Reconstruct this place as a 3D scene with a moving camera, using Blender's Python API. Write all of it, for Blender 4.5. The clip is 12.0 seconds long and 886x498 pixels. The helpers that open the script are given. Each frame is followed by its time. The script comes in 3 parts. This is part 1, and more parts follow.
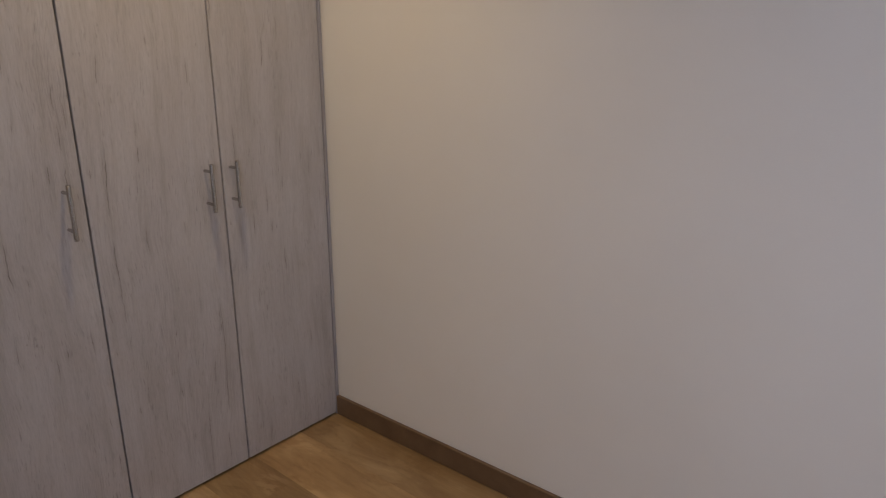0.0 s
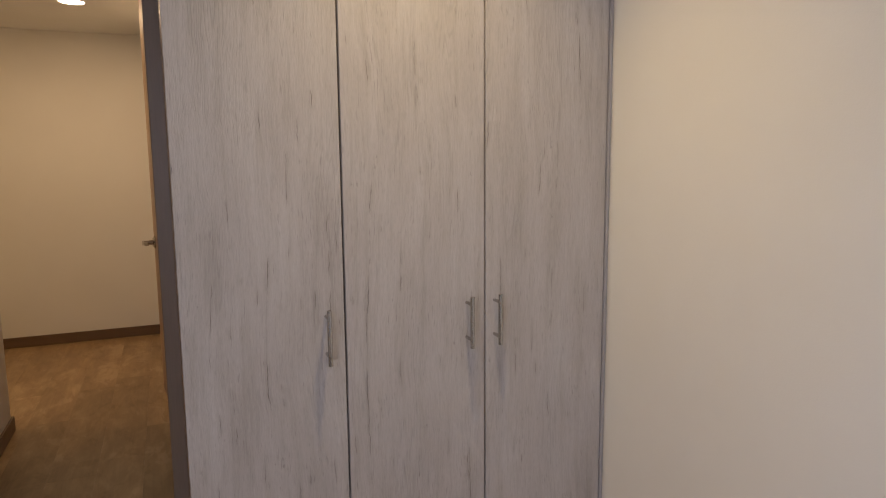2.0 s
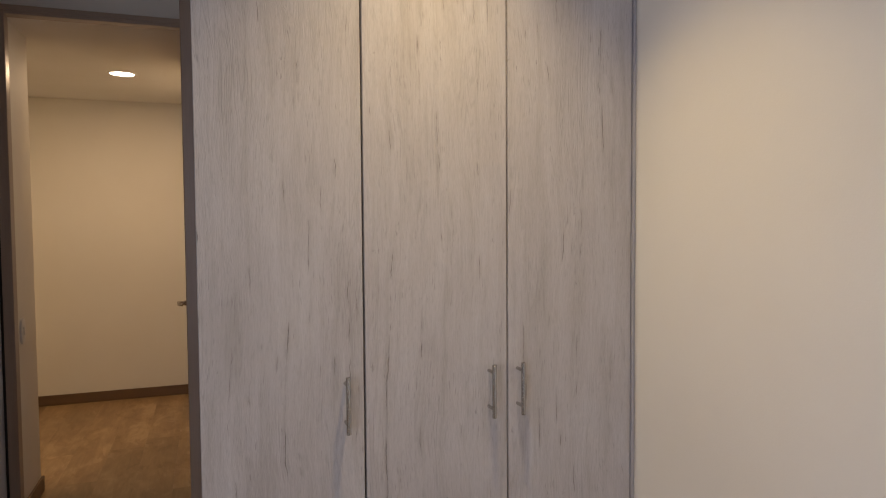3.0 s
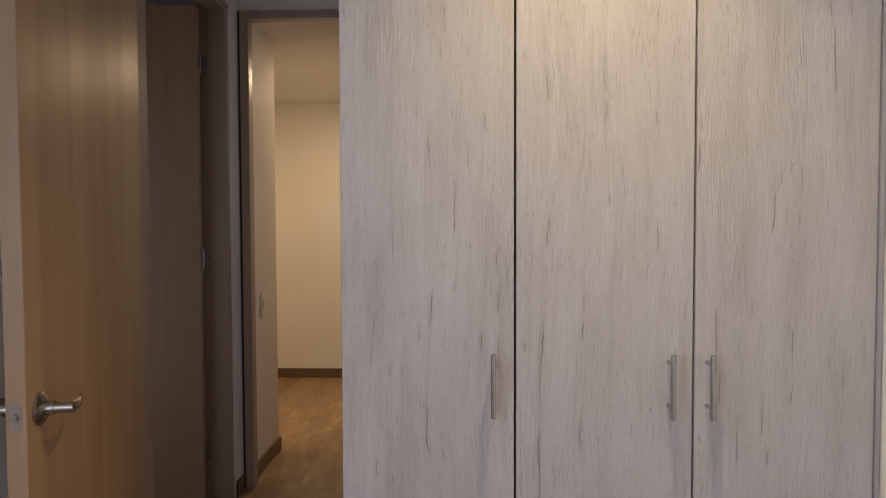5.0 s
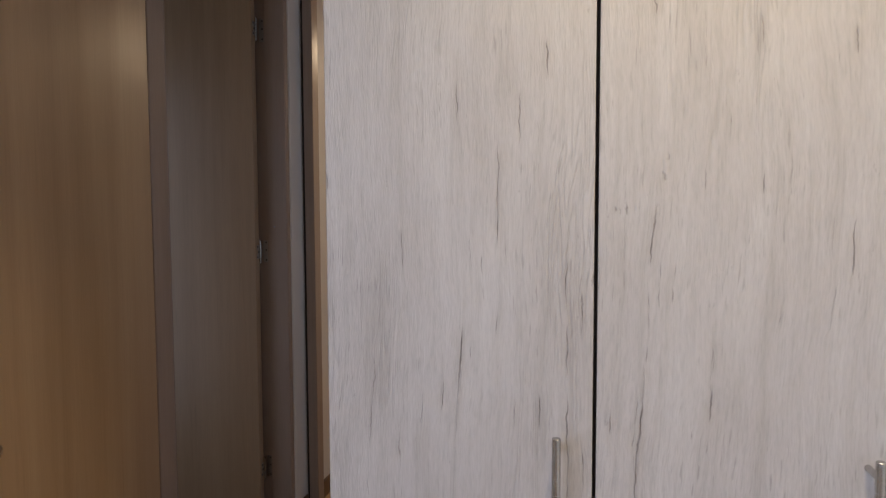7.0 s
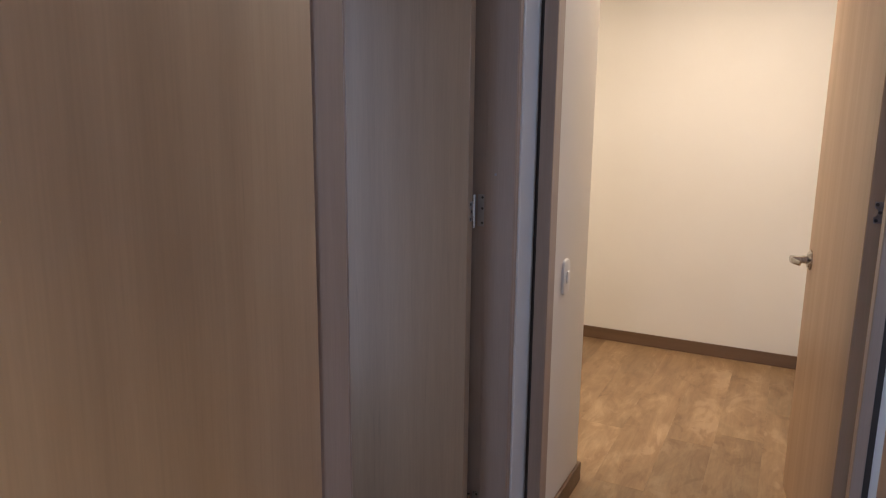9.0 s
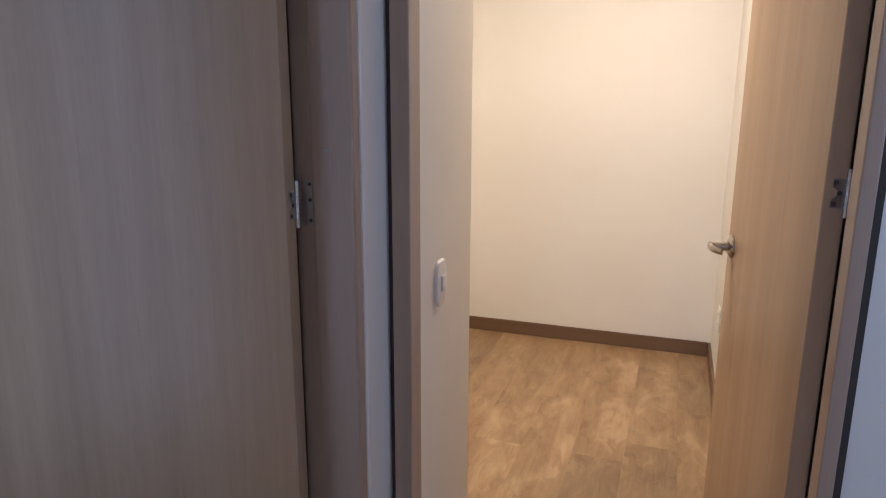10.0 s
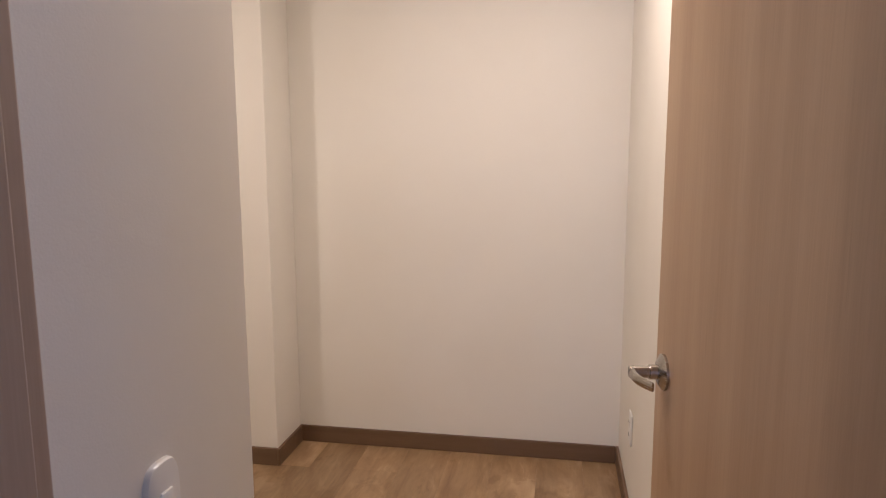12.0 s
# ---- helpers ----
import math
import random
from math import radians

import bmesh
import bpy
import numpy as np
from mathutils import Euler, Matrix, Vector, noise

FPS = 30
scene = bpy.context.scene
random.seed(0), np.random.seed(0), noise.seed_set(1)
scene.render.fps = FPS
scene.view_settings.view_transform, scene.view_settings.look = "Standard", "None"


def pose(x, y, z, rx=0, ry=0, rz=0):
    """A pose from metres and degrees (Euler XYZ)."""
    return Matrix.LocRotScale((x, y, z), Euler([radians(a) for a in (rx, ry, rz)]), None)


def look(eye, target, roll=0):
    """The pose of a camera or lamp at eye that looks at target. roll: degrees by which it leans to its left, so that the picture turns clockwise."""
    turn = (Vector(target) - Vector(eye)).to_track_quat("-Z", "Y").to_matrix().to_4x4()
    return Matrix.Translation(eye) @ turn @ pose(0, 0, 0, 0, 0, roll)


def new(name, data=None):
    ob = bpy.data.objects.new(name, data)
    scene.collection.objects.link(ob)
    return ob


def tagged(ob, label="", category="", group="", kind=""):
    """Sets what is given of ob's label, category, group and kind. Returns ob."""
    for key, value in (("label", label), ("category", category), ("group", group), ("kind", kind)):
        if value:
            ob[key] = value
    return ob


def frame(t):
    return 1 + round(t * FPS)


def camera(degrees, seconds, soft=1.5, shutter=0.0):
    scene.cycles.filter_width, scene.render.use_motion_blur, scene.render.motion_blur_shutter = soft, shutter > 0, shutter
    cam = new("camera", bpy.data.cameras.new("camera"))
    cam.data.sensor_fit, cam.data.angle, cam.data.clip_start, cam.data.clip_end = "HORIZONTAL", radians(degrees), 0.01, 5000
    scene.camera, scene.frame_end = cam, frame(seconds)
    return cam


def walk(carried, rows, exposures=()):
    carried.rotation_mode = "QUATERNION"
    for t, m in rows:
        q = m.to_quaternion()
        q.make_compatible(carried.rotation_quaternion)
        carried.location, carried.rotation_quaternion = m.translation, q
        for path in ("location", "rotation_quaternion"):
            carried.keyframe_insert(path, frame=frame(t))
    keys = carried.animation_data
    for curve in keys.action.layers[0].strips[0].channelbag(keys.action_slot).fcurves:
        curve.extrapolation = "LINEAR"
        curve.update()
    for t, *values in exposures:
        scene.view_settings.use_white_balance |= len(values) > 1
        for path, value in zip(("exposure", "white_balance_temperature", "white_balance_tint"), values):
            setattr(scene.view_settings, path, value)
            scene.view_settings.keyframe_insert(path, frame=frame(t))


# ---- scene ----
cam = camera(67.4, 12.0, soft=1.1, shutter=0.08)
PATH = [
    (0, (-1.431, -1.707, 1.323), (0.035, -0.482, 0.732), 0.2),
    (0.5, (-1.373, -1.621, 1.342), (-0.17, -0.133, 0.76), 0.5),
    (1, (-1.342, -1.523, 1.326), (-0.311, 0.124, 0.853), -0.1),
    (1.5, (-1.235, -1.548, 1.348), (-0.385, 0.222, 0.969), -0.3),
    (2, (-1.159, -1.571, 1.356), (-0.398, 0.259, 1.087), -0.5),
    (2.5, (-1.151, -1.583, 1.385), (-0.444, 0.28, 1.21), -0.4),
    (2.7, (-1.145, -1.592, 1.381), (-0.453, 0.28, 1.246), -0.4),
    (4.3, (-0.945, -1.446, 1.32), (-0.583, 0.521, 1.315), -0.6),
    (4.5, (-0.926, -1.453, 1.309), (-0.665, 0.53, 1.307), -0.6),
    (5, (-0.867, -1.439, 1.275), (-0.946, 0.558, 1.202), -0.2),
    (5.5, (-0.814, -1.343, 1.269), (-1.051, 0.64, 1.146), -0.1),
    (6, (-0.756, -1.224, 1.281), (-1.021, 0.755, 1.164), -0.0),
    (6.5, (-0.73, -1.062, 1.289), (-1.013, 0.914, 1.173), -0.0),
    (7, (-0.771, -0.895, 1.3), (-1.214, 1.051, 1.175), -0.2),
    (7.5, (-0.928, -0.715, 1.272), (-1.602, 1.164, 1.156), -0.2),
    (7.7, (-1.002, -0.642, 1.277), (-1.73, 1.218, 1.164), 0.3),
    (9.3, (-1.355, 0.046, 1.361), (-2.27, 1.779, 0.959), 0.4),
    (9.5, (-1.376, 0.148, 1.318), (-2.232, 1.909, 0.911), 0.3),
    (10, (-1.401, 0.45, 1.317), (-2.049, 2.292, 0.881), 0.2),
    (10.5, (-1.42, 0.683, 1.323), (-1.994, 2.549, 0.888), 0.1),
    (11, (-1.454, 0.933, 1.328), (-1.981, 2.82, 0.924), -0.1),
    (11.5, (-1.457, 1.106, 1.316), (-1.925, 3.025, 1.003), -0.2),
    (12, (-1.439, 1.241, 1.32), (-1.782, 3.192, 1.04), -0.2),
]
EXPOSURES = [(0, -0.84, 6750, 25), (1.0, -0.5, 6750, 24), (2.5, -0.36, 6620, 23), (4.5, -0.26, 6500, 22), (5.5, 0.19, 6080, 20), (7.7, 0.33, 5850, 19),
             (9.5, 1.1, 4990, 20), (11, 1.02, 5030, 21), (11.5, 0.83, 5100, 23), (12, 0.66, 4900, 25)]
walk(cam, [(t, look(eye, target, roll)) for t, eye, target, roll in PATH], EXPOSURES)


# ---------------------------------------------------------------- light
world = bpy.data.worlds.new("world")
scene.world = world
world.use_nodes = True
wn = world.node_tree
sky = wn.nodes.new("ShaderNodeTexSky")
sky.sky_type, sky.sun_disc = "NISHITA", False
sky.sun_elevation, sky.sun_rotation = radians(40), radians(20)
wn.nodes["Background"].inputs["Strength"].default_value = 0.1
wn.links.new(sky.outputs["Color"], wn.nodes["Background"].inputs["Color"])


def lamp(name, kind, m, energy, colour, **settings):
    data = bpy.data.lights.new(name, kind)
    data.energy, data.color = energy, colour
    for key, value in settings.items():
        setattr(data, key, value)
    ob = new(name, data)
    ob.matrix_world = m
    return ob


WARM = (1.0, 0.735, 0.405)
DAY = (0.735, 0.848, 1.0)
lamp("window_daylight", "AREA", look((-2.32, -2.4, 1.35), (0, -2.2, 0.75)), 18.5, DAY, shape="RECTANGLE", size=1.15, size_y=1.3, spread=radians(148))
lamp("south_window_daylight", "AREA", look((-1.75, -3.22, 1.45), (-1.7, 0, 1.0)), 10.0, DAY, shape="RECTANGLE", size=0.9, size_y=1.2)
lamp("bathroom_window_daylight", "AREA", look((-2.8, 0.78, 1.1), (-2.8, 3, 1.0)), 1.3, DAY, shape="RECTANGLE", size=0.5, size_y=1.6)
# added fill: bluish light along the passage, its real source east is unknown
lamp("passage_window_daylight", "AREA", look((-0.02, 1.25, 1.45), (-2, 1.25, 1.3)), 1.9, DAY, shape="RECTANGLE", size=0.5, size_y=0.9)
lamp("bedroom_downlight_light", "AREA", look((-0.6, -0.36, 2.425), (-0.6, -0.36, 0)), 6.8, (1.0, 0.785, 0.37), shape="DISK", size=0.1, spread=radians(100))
lamp("back_room_downlight_light", "AREA", look((-1.6, 3.0, 2.265), (-1.6, 3.0, 0)), 9.3, WARM, shape="DISK", size=0.1)
lamp("back_room_downlight_light", "AREA", look((-3.1, 2.68, 2.265), (-3.1, 2.68, 0)), 7.6, WARM, shape="DISK", size=0.1)

# ---------------------------------------------------------------- materials


def material(name, rough=0.5, metal=0.0):
    m = bpy.data.materials.new(name)
    m.use_nodes = True
    b = m.node_tree.nodes["Principled BSDF"]
    b.inputs["Roughness"].default_value, b.inputs["Metallic"].default_value = rough, metal
    return m, m.node_tree, b


def node(t, kind, inputs=None, **settings):
    n = t.nodes.new(kind)
    for key, value in settings.items():
        setattr(n, key, value)
    for key, value in (inputs or {}).items():
        if isinstance(value, bpy.types.NodeSocket):
            t.links.new(value, n.inputs[key])
        else:
            n.inputs[key].default_value = value
    return n


def coords(t, scale, shift=None, kind="Object"):
    c = node(t, "ShaderNodeTexCoord").outputs[kind]
    if shift is not None:
        c = node(t, "ShaderNodeVectorMath", {0: c, 1: shift}, operation="ADD").outputs[0]
    return node(t, "ShaderNodeMapping", {"Vector": c, "Scale": scale}).outputs[0]


def noise_tex(t, vector, scale, detail=4, rough=0.55, distort=0.0):
    return node(t, "ShaderNodeTexNoise", {"Vector": vector, "Scale": scale, "Detail": detail, "Roughness": rough, "Distortion": distort}).outputs["Fac"]


def ramp(t, fac, stops):
    n = node(t, "ShaderNodeValToRGB", {"Fac": fac})
    e = n.color_ramp.elements
    while len(e) < len(stops):
        e.new(0.5)
    for k, (p, c) in enumerate(stops):
        e[k].position = p
        e[k].color = (*c, 1) if len(c) == 3 else c
    return n.outputs["Color"]


def mix(t, kind, fac, a, b):
    n = node(t, "ShaderNodeMix", data_type="RGBA", blend_type=kind)
    for key, value in ((0, fac), (6, a), (7, b)):
        if isinstance(value, bpy.types.NodeSocket):
            t.links.new(value, n.inputs[key])
        else:
            n.inputs[key].default_value = value if key == 0 else (*value, 1)
    return n.outputs[2]


def grey(v):
    return (v, v, v)


def bump(t, b, height, strength, distance):
    n = node(t, "ShaderNodeBump", {"Height": height, "Strength": strength, "Distance": distance})
    t.links.new(n.outputs[0], b.inputs["Normal"])


def random_shift(t, amount):
    r = node(t, "ShaderNodeObjectInfo").outputs["Random"]
    return node(t, "ShaderNodeVectorMath", {0: r, 1: (amount, amount * 0.7, amount * 1.3)}, operation="MULTIPLY").outputs[0]


def wall_paint():
    m, t, b = material("wall_paint", 0.62)
    c = coords(t, (1, 1, 1))
    b.inputs["Base Color"].default_value = (0.8, 0.78, 0.74, 1)
    blotch = noise_tex(t, c, 1.7, 3)
    t.links.new(ramp(t, blotch, [(0.3, (0.765, 0.735, 0.67)), (0.7, (0.80, 0.775, 0.715))]), b.inputs["Base Color"])
    fine = noise_tex(t, c, 260, 2)
    roller = noise_tex(t, c, 60, 3)
    h = node(t, "ShaderNodeMath", {0: fine, 1: roller}, operation="ADD").outputs[0]
    bump(t, b, h, 0.12, 0.002)
    return m


def ceiling_paint():
    m, t, b = material("ceiling_paint", 0.75)
    c = coords(t, (1, 1, 1))
    t.links.new(ramp(t, noise_tex(t, c, 2, 3), [(0.3, (0.78, 0.77, 0.74)), (0.7, (0.83, 0.82, 0.8))]), b.inputs["Base Color"])
    bump(t, b, noise_tex(t, c, 180, 2), 0.1, 0.002)
    return m


def maths(t, op, a, b=0.0, c=0.0):
    return node(t, "ShaderNodeMath", {0: a, 1: b, 2: c}, operation=op).outputs[0]


def soft_step(t, v, low, high):
    return node(t, "ShaderNodeMapRange", {"Value": v, "From Min": low, "From Max": high}, interpolation_type="SMOOTHSTEP").outputs[0]


def cracks(t, x, z, per_metre, pitch, low, high, width, seed):
    """Thin upright cracks: one line in each narrow column of the board, broken along its length."""
    c = maths(t, "MULTIPLY", x, per_metre)
    cell = maths(t, "ADD", maths(t, "FLOOR", c), seed)
    place = maths(t, "MULTIPLY_ADD", node(t, "ShaderNodeTexWhiteNoise", {"W": cell}, noise_dimensions="1D").outputs["Value"], 0.6, 0.2)
    off = maths(t, "DIVIDE", maths(t, "ABSOLUTE", maths(t, "SUBTRACT", maths(t, "FRACT", c), place)), per_metre)
    along = node(t, "ShaderNodeCombineXYZ", {"X": maths(t, "MULTIPLY", cell, 7.31), "Y": 0.0, "Z": maths(t, "MULTIPLY", z, pitch)}).outputs[0]
    gate = soft_step(t, noise_tex(t, along, 1, 3.0, 0.6), low, high)
    reach = maths(t, "MULTIPLY_ADD", gate, width, 0.00005)
    return maths(t, "MULTIPLY", gate, soft_step(t, maths(t, "DIVIDE", off, reach), 1.0, 0.35)), maths(t, "MULTIPLY", gate, soft_step(t, off, 0.012, 0.0))


def whitewashed_oak():
    """Pale limed-oak laminate: wavering upright grain, soft clouds, short dashes, thin dark cracks."""
    m, t, b = material("whitewashed_oak_laminate", 0.5)
    s = random_shift(t, 17)
    p = coords(t, (1, 1, 1), s)
    sweep_ = maths(t, "SUBTRACT", noise_tex(t, coords(t, (3.5, 3.5, 1.5), s), 1, 1, 0.5), 0.5)
    warp = maths(t, "SUBTRACT", noise_tex(t, coords(t, (8, 8, 4.5), s), 1, 3, 0.5), 0.5)
    jitter = maths(t, "SUBTRACT", noise_tex(t, coords(t, (24, 24, 34), s), 1, 3, 0.6), 0.5)
    xyz = node(t, "ShaderNodeSeparateXYZ", {0: p})
    z = xyz.outputs[2]
    x = maths(t, "MULTIPLY_ADD", sweep_, 0.05, maths(t, "MULTIPLY_ADD", warp, 0.026, xyz.outputs[0]))
    xj = maths(t, "MULTIPLY_ADD", jitter, 0.009, x)
    q = node(t, "ShaderNodeCombineXYZ", {"X": x, "Y": 0.0, "Z": z}).outputs[0]

    def along(sx, sz, detail, rough):
        return noise_tex(t, node(t, "ShaderNodeMapping", {"Vector": q, "Scale": (sx, 1, sz)}).outputs[0], 1, detail, rough)

    def times(a, c):
        return maths(t, "MULTIPLY", a, c)

    def either(a, c):
        return maths(t, "MAXIMUM", a, c)

    cloud = along(10, 2.4, 4, 0.6)
    streak = along(42, 2.2, 4, 0.65)
    hair = along(210, 13, 3, 0.7)
    fine = along(620, 55, 2, 0.6)
    base = ramp(t, cloud, [(0.28, (0.425, 0.397, 0.383)), (0.5, (0.48, 0.456, 0.450)), (0.72, (0.52, 0.502, 0.50))])
    base = mix(t, "MULTIPLY", 1.0, base, ramp(t, streak, [(0.3, (0.89, 0.872, 0.85)), (0.47, (0.985, 0.98, 0.975)), (0.72, (1.05, 1.05, 1.055))]))
    base = mix(t, "MULTIPLY", 1.0, base, ramp(t, hair, [(0.30, grey(0.89)), (0.5, grey(1.0)), (0.72, grey(1.05))]))
    base = mix(t, "MULTIPLY", 1.0, base, ramp(t, fine, [(0.32, grey(0.92)), (0.6, grey(1.03))]))

    # zones of close-set growth lines
    ring = maths(t, "ABSOLUTE", maths(t, "SUBTRACT", maths(t, "FRACT", times(along(20, 0.9, 2, 0.45), 26.0)), 0.5))
    growth = times(soft_step(t, ring, 0.30, 0.46), soft_step(t, along(9, 1.6, 3, 0.5), 0.50, 0.62))
    # short dark dashes gathered in patches
    patch = soft_step(t, along(13, 4.5, 3, 0.6), 0.47, 0.60)
    dash = times(soft_step(t, along(300, 24, 2, 0.5), 0.58, 0.68), patch)
    flake = times(soft_step(t, along(110, 42, 3, 0.65), 0.60, 0.68), soft_step(t, along(17, 7, 2, 0.5), 0.60, 0.70))
    # cracks, long and short
    long_crack, shade = cracks(t, xj, z, 11, 3.0, 0.53, 0.62, 0.0011, 31.0)
    short_crack, shade2 = cracks(t, xj, z, 25, 6.5, 0.545, 0.64, 0.0010, 77.0)
    tick, _ = cracks(t, xj, z, 52, 13.0, 0.575, 0.68, 0.0008, 211.0)
    fade = soft_step(t, along(70, 20, 3, 0.6), 0.36, 0.60)
    split = maths(t, "MULTIPLY", maths(t, "MULTIPLY_ADD", fade, 0.65, 0.35), either(times(long_crack, 0.88), either(times(short_crack, 0.82), times(tick, 0.55))))
    knot = soft_step(t, along(24, 10, 3, 0.55), 0.64, 0.76)
    base = mix(t, "MULTIPLY", 1.0, base, ramp(t, either(either(shade, shade2), knot), [(0.0, grey(1.0)), (1.0, (0.925, 0.91, 0.895))]))
    line = either(split, either(times(growth, 0.14), either(times(dash, 0.32), times(flake, 0.42))))
    base = mix(t, "MIX", line, base, (0.115, 0.092, 0.082))
    t.links.new(base, b.inputs["Base Color"])
    relief = maths(t, "MULTIPLY_ADD", either(split, times(flake, 0.6)), -2.4, maths(t, "MULTIPLY_ADD", growth, -0.5, maths(t, "ADD", hair, fine)))
    bump(t, b, relief, 0.6, 0.0016)
    return m


def veneer(name, dark, light, rough, vertical=True):
    """Fine straight-grained lacquered oak veneer."""
    m, t, b = material(name, rough)
    s = random_shift(t, 11)
    v = (1, 1, 0.035) if vertical else (0.035, 1, 1)
    fine = noise_tex(t, coords(t, tuple(300 * k for k in v), s), 1, 4, 0.6)
    band = noise_tex(t, coords(t, tuple(11 * k for k in v), s), 1, 4, 0.55, 0.3)
    fleck = noise_tex(t, coords(t, tuple(95 * k for k in v), s), 1, 3, 0.6)
    base = ramp(t, band, [(0.25, dark), (0.75, light)])
    base = mix(t, "MULTIPLY", 1.0, base, ramp(t, fine, [(0.3, grey(0.94)), (0.65, grey(1.02))]))
    base = mix(t, "MULTIPLY", 1.0, base, ramp(t, fleck, [(0.30, grey(0.97)), (0.5, grey(1.0)), (0.66, grey(1.0)), (0.76, grey(0.86))]))
    t.links.new(base, b.inputs["Base Color"])
    t.links.new(ramp(t, band, [(0.2, grey(rough + 0.06)), (0.8, grey(rough - 0.04))]), b.inputs["Roughness"])
    bump(t, b, fine, 0.12, 0.0008)
    return m


def laminate_floor():
    """Mottled brown oak laminate, each board with its own tone and figure and pale flaked patches."""
    m, t, b = material("oak_laminate_floor", 0.33)
    info = node(t, "ShaderNodeObjectInfo").outputs["Random"]
    s = random_shift(t, 23)
    grain = noise_tex(t, coords(t, (75, 4.5, 75), s), 1, 5, 0.65, 0.3)
    cloud = noise_tex(t, coords(t, (11, 3.4, 11), s), 1, 6, 0.66, 0.7)
    patch = noise_tex(t, coords(t, (4.5, 2.0, 4.5), s), 1, 4, 0.55, 0.5)
    flake = noise_tex(t, coords(t, (9, 4.2, 9), s), 1, 6, 0.62, 0.9)
    pale = maths(t, "MULTIPLY", soft_step(t, flake, 0.52, 0.60), soft_step(t, patch, 0.46, 0.60))
    base = ramp(t, cloud, [(0.3, (0.235, 0.139, 0.064)), (0.46, (0.30, 0.19, 0.092)), (0.60, (0.36, 0.24, 0.122)), (0.71, (0.43, 0.30, 0.165))])
    base = mix(t, "MULTIPLY", 1.0, base, ramp(t, grain, [(0.3, grey(0.88)), (0.65, grey(1.05))]))
    base = mix(t, "MULTIPLY", 1.0, base, ramp(t, patch, [(0.35, grey(0.88)), (0.6, grey(1.04))]))
    base = mix(t, "MIX", maths(t, "MULTIPLY", pale, 0.42), base, (0.50, 0.36, 0.21))
    dark = soft_step(t, flake, 0.45, 0.36)
    base = mix(t, "MULTIPLY", 1.0, base, ramp(t, dark, [(0.0, grey(1.0)), (1.0, (0.84, 0.81, 0.77))]))
    tone = ramp(t, info, [(0.0, grey(0.82)), (0.5, grey(1.0)), (1.0, grey(1.18))])
    base = mix(t, "MULTIPLY", 1.0, base, tone)
    t.links.new(base, b.inputs["Base Color"])
    t.links.new(ramp(t, cloud, [(0.2, grey(0.30)), (0.8, grey(0.42))]), b.inputs["Roughness"])
    bump(t, b, maths(t, "ADD", grain, flake), 0.1, 0.0008)
    return m


def metal(name, colour, rough, brushed=True):
    m, t, b = material(name, rough, 1.0)
    c = coords(t, (40, 40, 900) if brushed else (60, 60, 60))
    n = noise_tex(t, c, 1, 3)
    t.links.new(ramp(t, n, [(0.3, tuple(0.88 * k for k in colour)), (0.7, colour)]), b.inputs["Base Color"])
    t.links.new(ramp(t, n, [(0.2, grey(rough - 0.05)), (0.8, grey(rough + 0.08))]), b.inputs["Roughness"])
    return m


def plain(name, colour, rough, scale=30, spread=0.06):
    m, t, b = material(name, rough)
    n = noise_tex(t, coords(t, (1, 1, 1)), scale, 3)
    t.links.new(ramp(t, n, [(0.3, tuple(k * (1 - spread) for k in colour)), (0.7, colour)]), b.inputs["Base Color"])
    return m


PAINT, CEIL, LIMED = wall_paint(), ceiling_paint(), whitewashed_oak()
LEAF = veneer("oak_veneer_door", (0.368, 0.242, 0.138), (0.48, 0.332, 0.197), 0.40)
JAMB = veneer("oak_veneer_frame", (0.335, 0.25, 0.188), (0.42, 0.32, 0.248), 0.34)
JAMB_FLAT = veneer("oak_veneer_frame_level", (0.335, 0.25, 0.188), (0.42, 0.32, 0.248), 0.34, False)
SKIRT = veneer("brown_skirting_wood", (0.125, 0.074, 0.040), (0.185, 0.115, 0.064), 0.4, False)
BOARD = laminate_floor()
NICKEL = metal("satin_nickel", (0.50, 0.475, 0.445), 0.23)
HANDLE = metal("brushed_steel_bar", (0.52, 0.50, 0.485), 0.22)
HINGE = metal("satin_hinge_plate", (0.42, 0.385, 0.35), 0.3, False)
STEEL = metal("zinc_plated_steel", (0.42, 0.42, 0.42), 0.38, False)
PLASTIC = plain("white_plastic", (0.80, 0.79, 0.76), 0.35, 40, 0.03)
# near-black for hidden parts, puts the shade of gaps into the colour
DARK = plain("painted_recess_shade", (0.05, 0.042, 0.036), 0.8)
# near-black brown that paints the shade of the hinge gaps
GAP = plain("painted_joint_shade", (0.022, 0.013, 0.009), 0.8)
SCREW = plain("blackened_screw", (0.05, 0.05, 0.05), 0.45)
STRIP = plain("grey_aluminium_strip", (0.36, 0.35, 0.37), 0.42)
GROUND = plain("concrete_ground", (0.25, 0.24, 0.22), 0.9, 3, 0.3)


def glow(name, colour, strength):
    m, t, b = material(name, 0.5)
    b.inputs["Emission Color"].default_value, b.inputs["Emission Strength"].default_value = (*colour, 1), strength
    return m


LED = glow("lit_led_diffuser", (1.0, 0.84, 0.6), 14)


def clear_glass():
    m, t, b = material("window_glass", 0.02)
    b.inputs["Transmission Weight"].default_value = 1.0
    b.inputs["IOR"].default_value = 1.45
    return m


GLASS = clear_glass()

# ---------------------------------------------------------------- mesh helpers


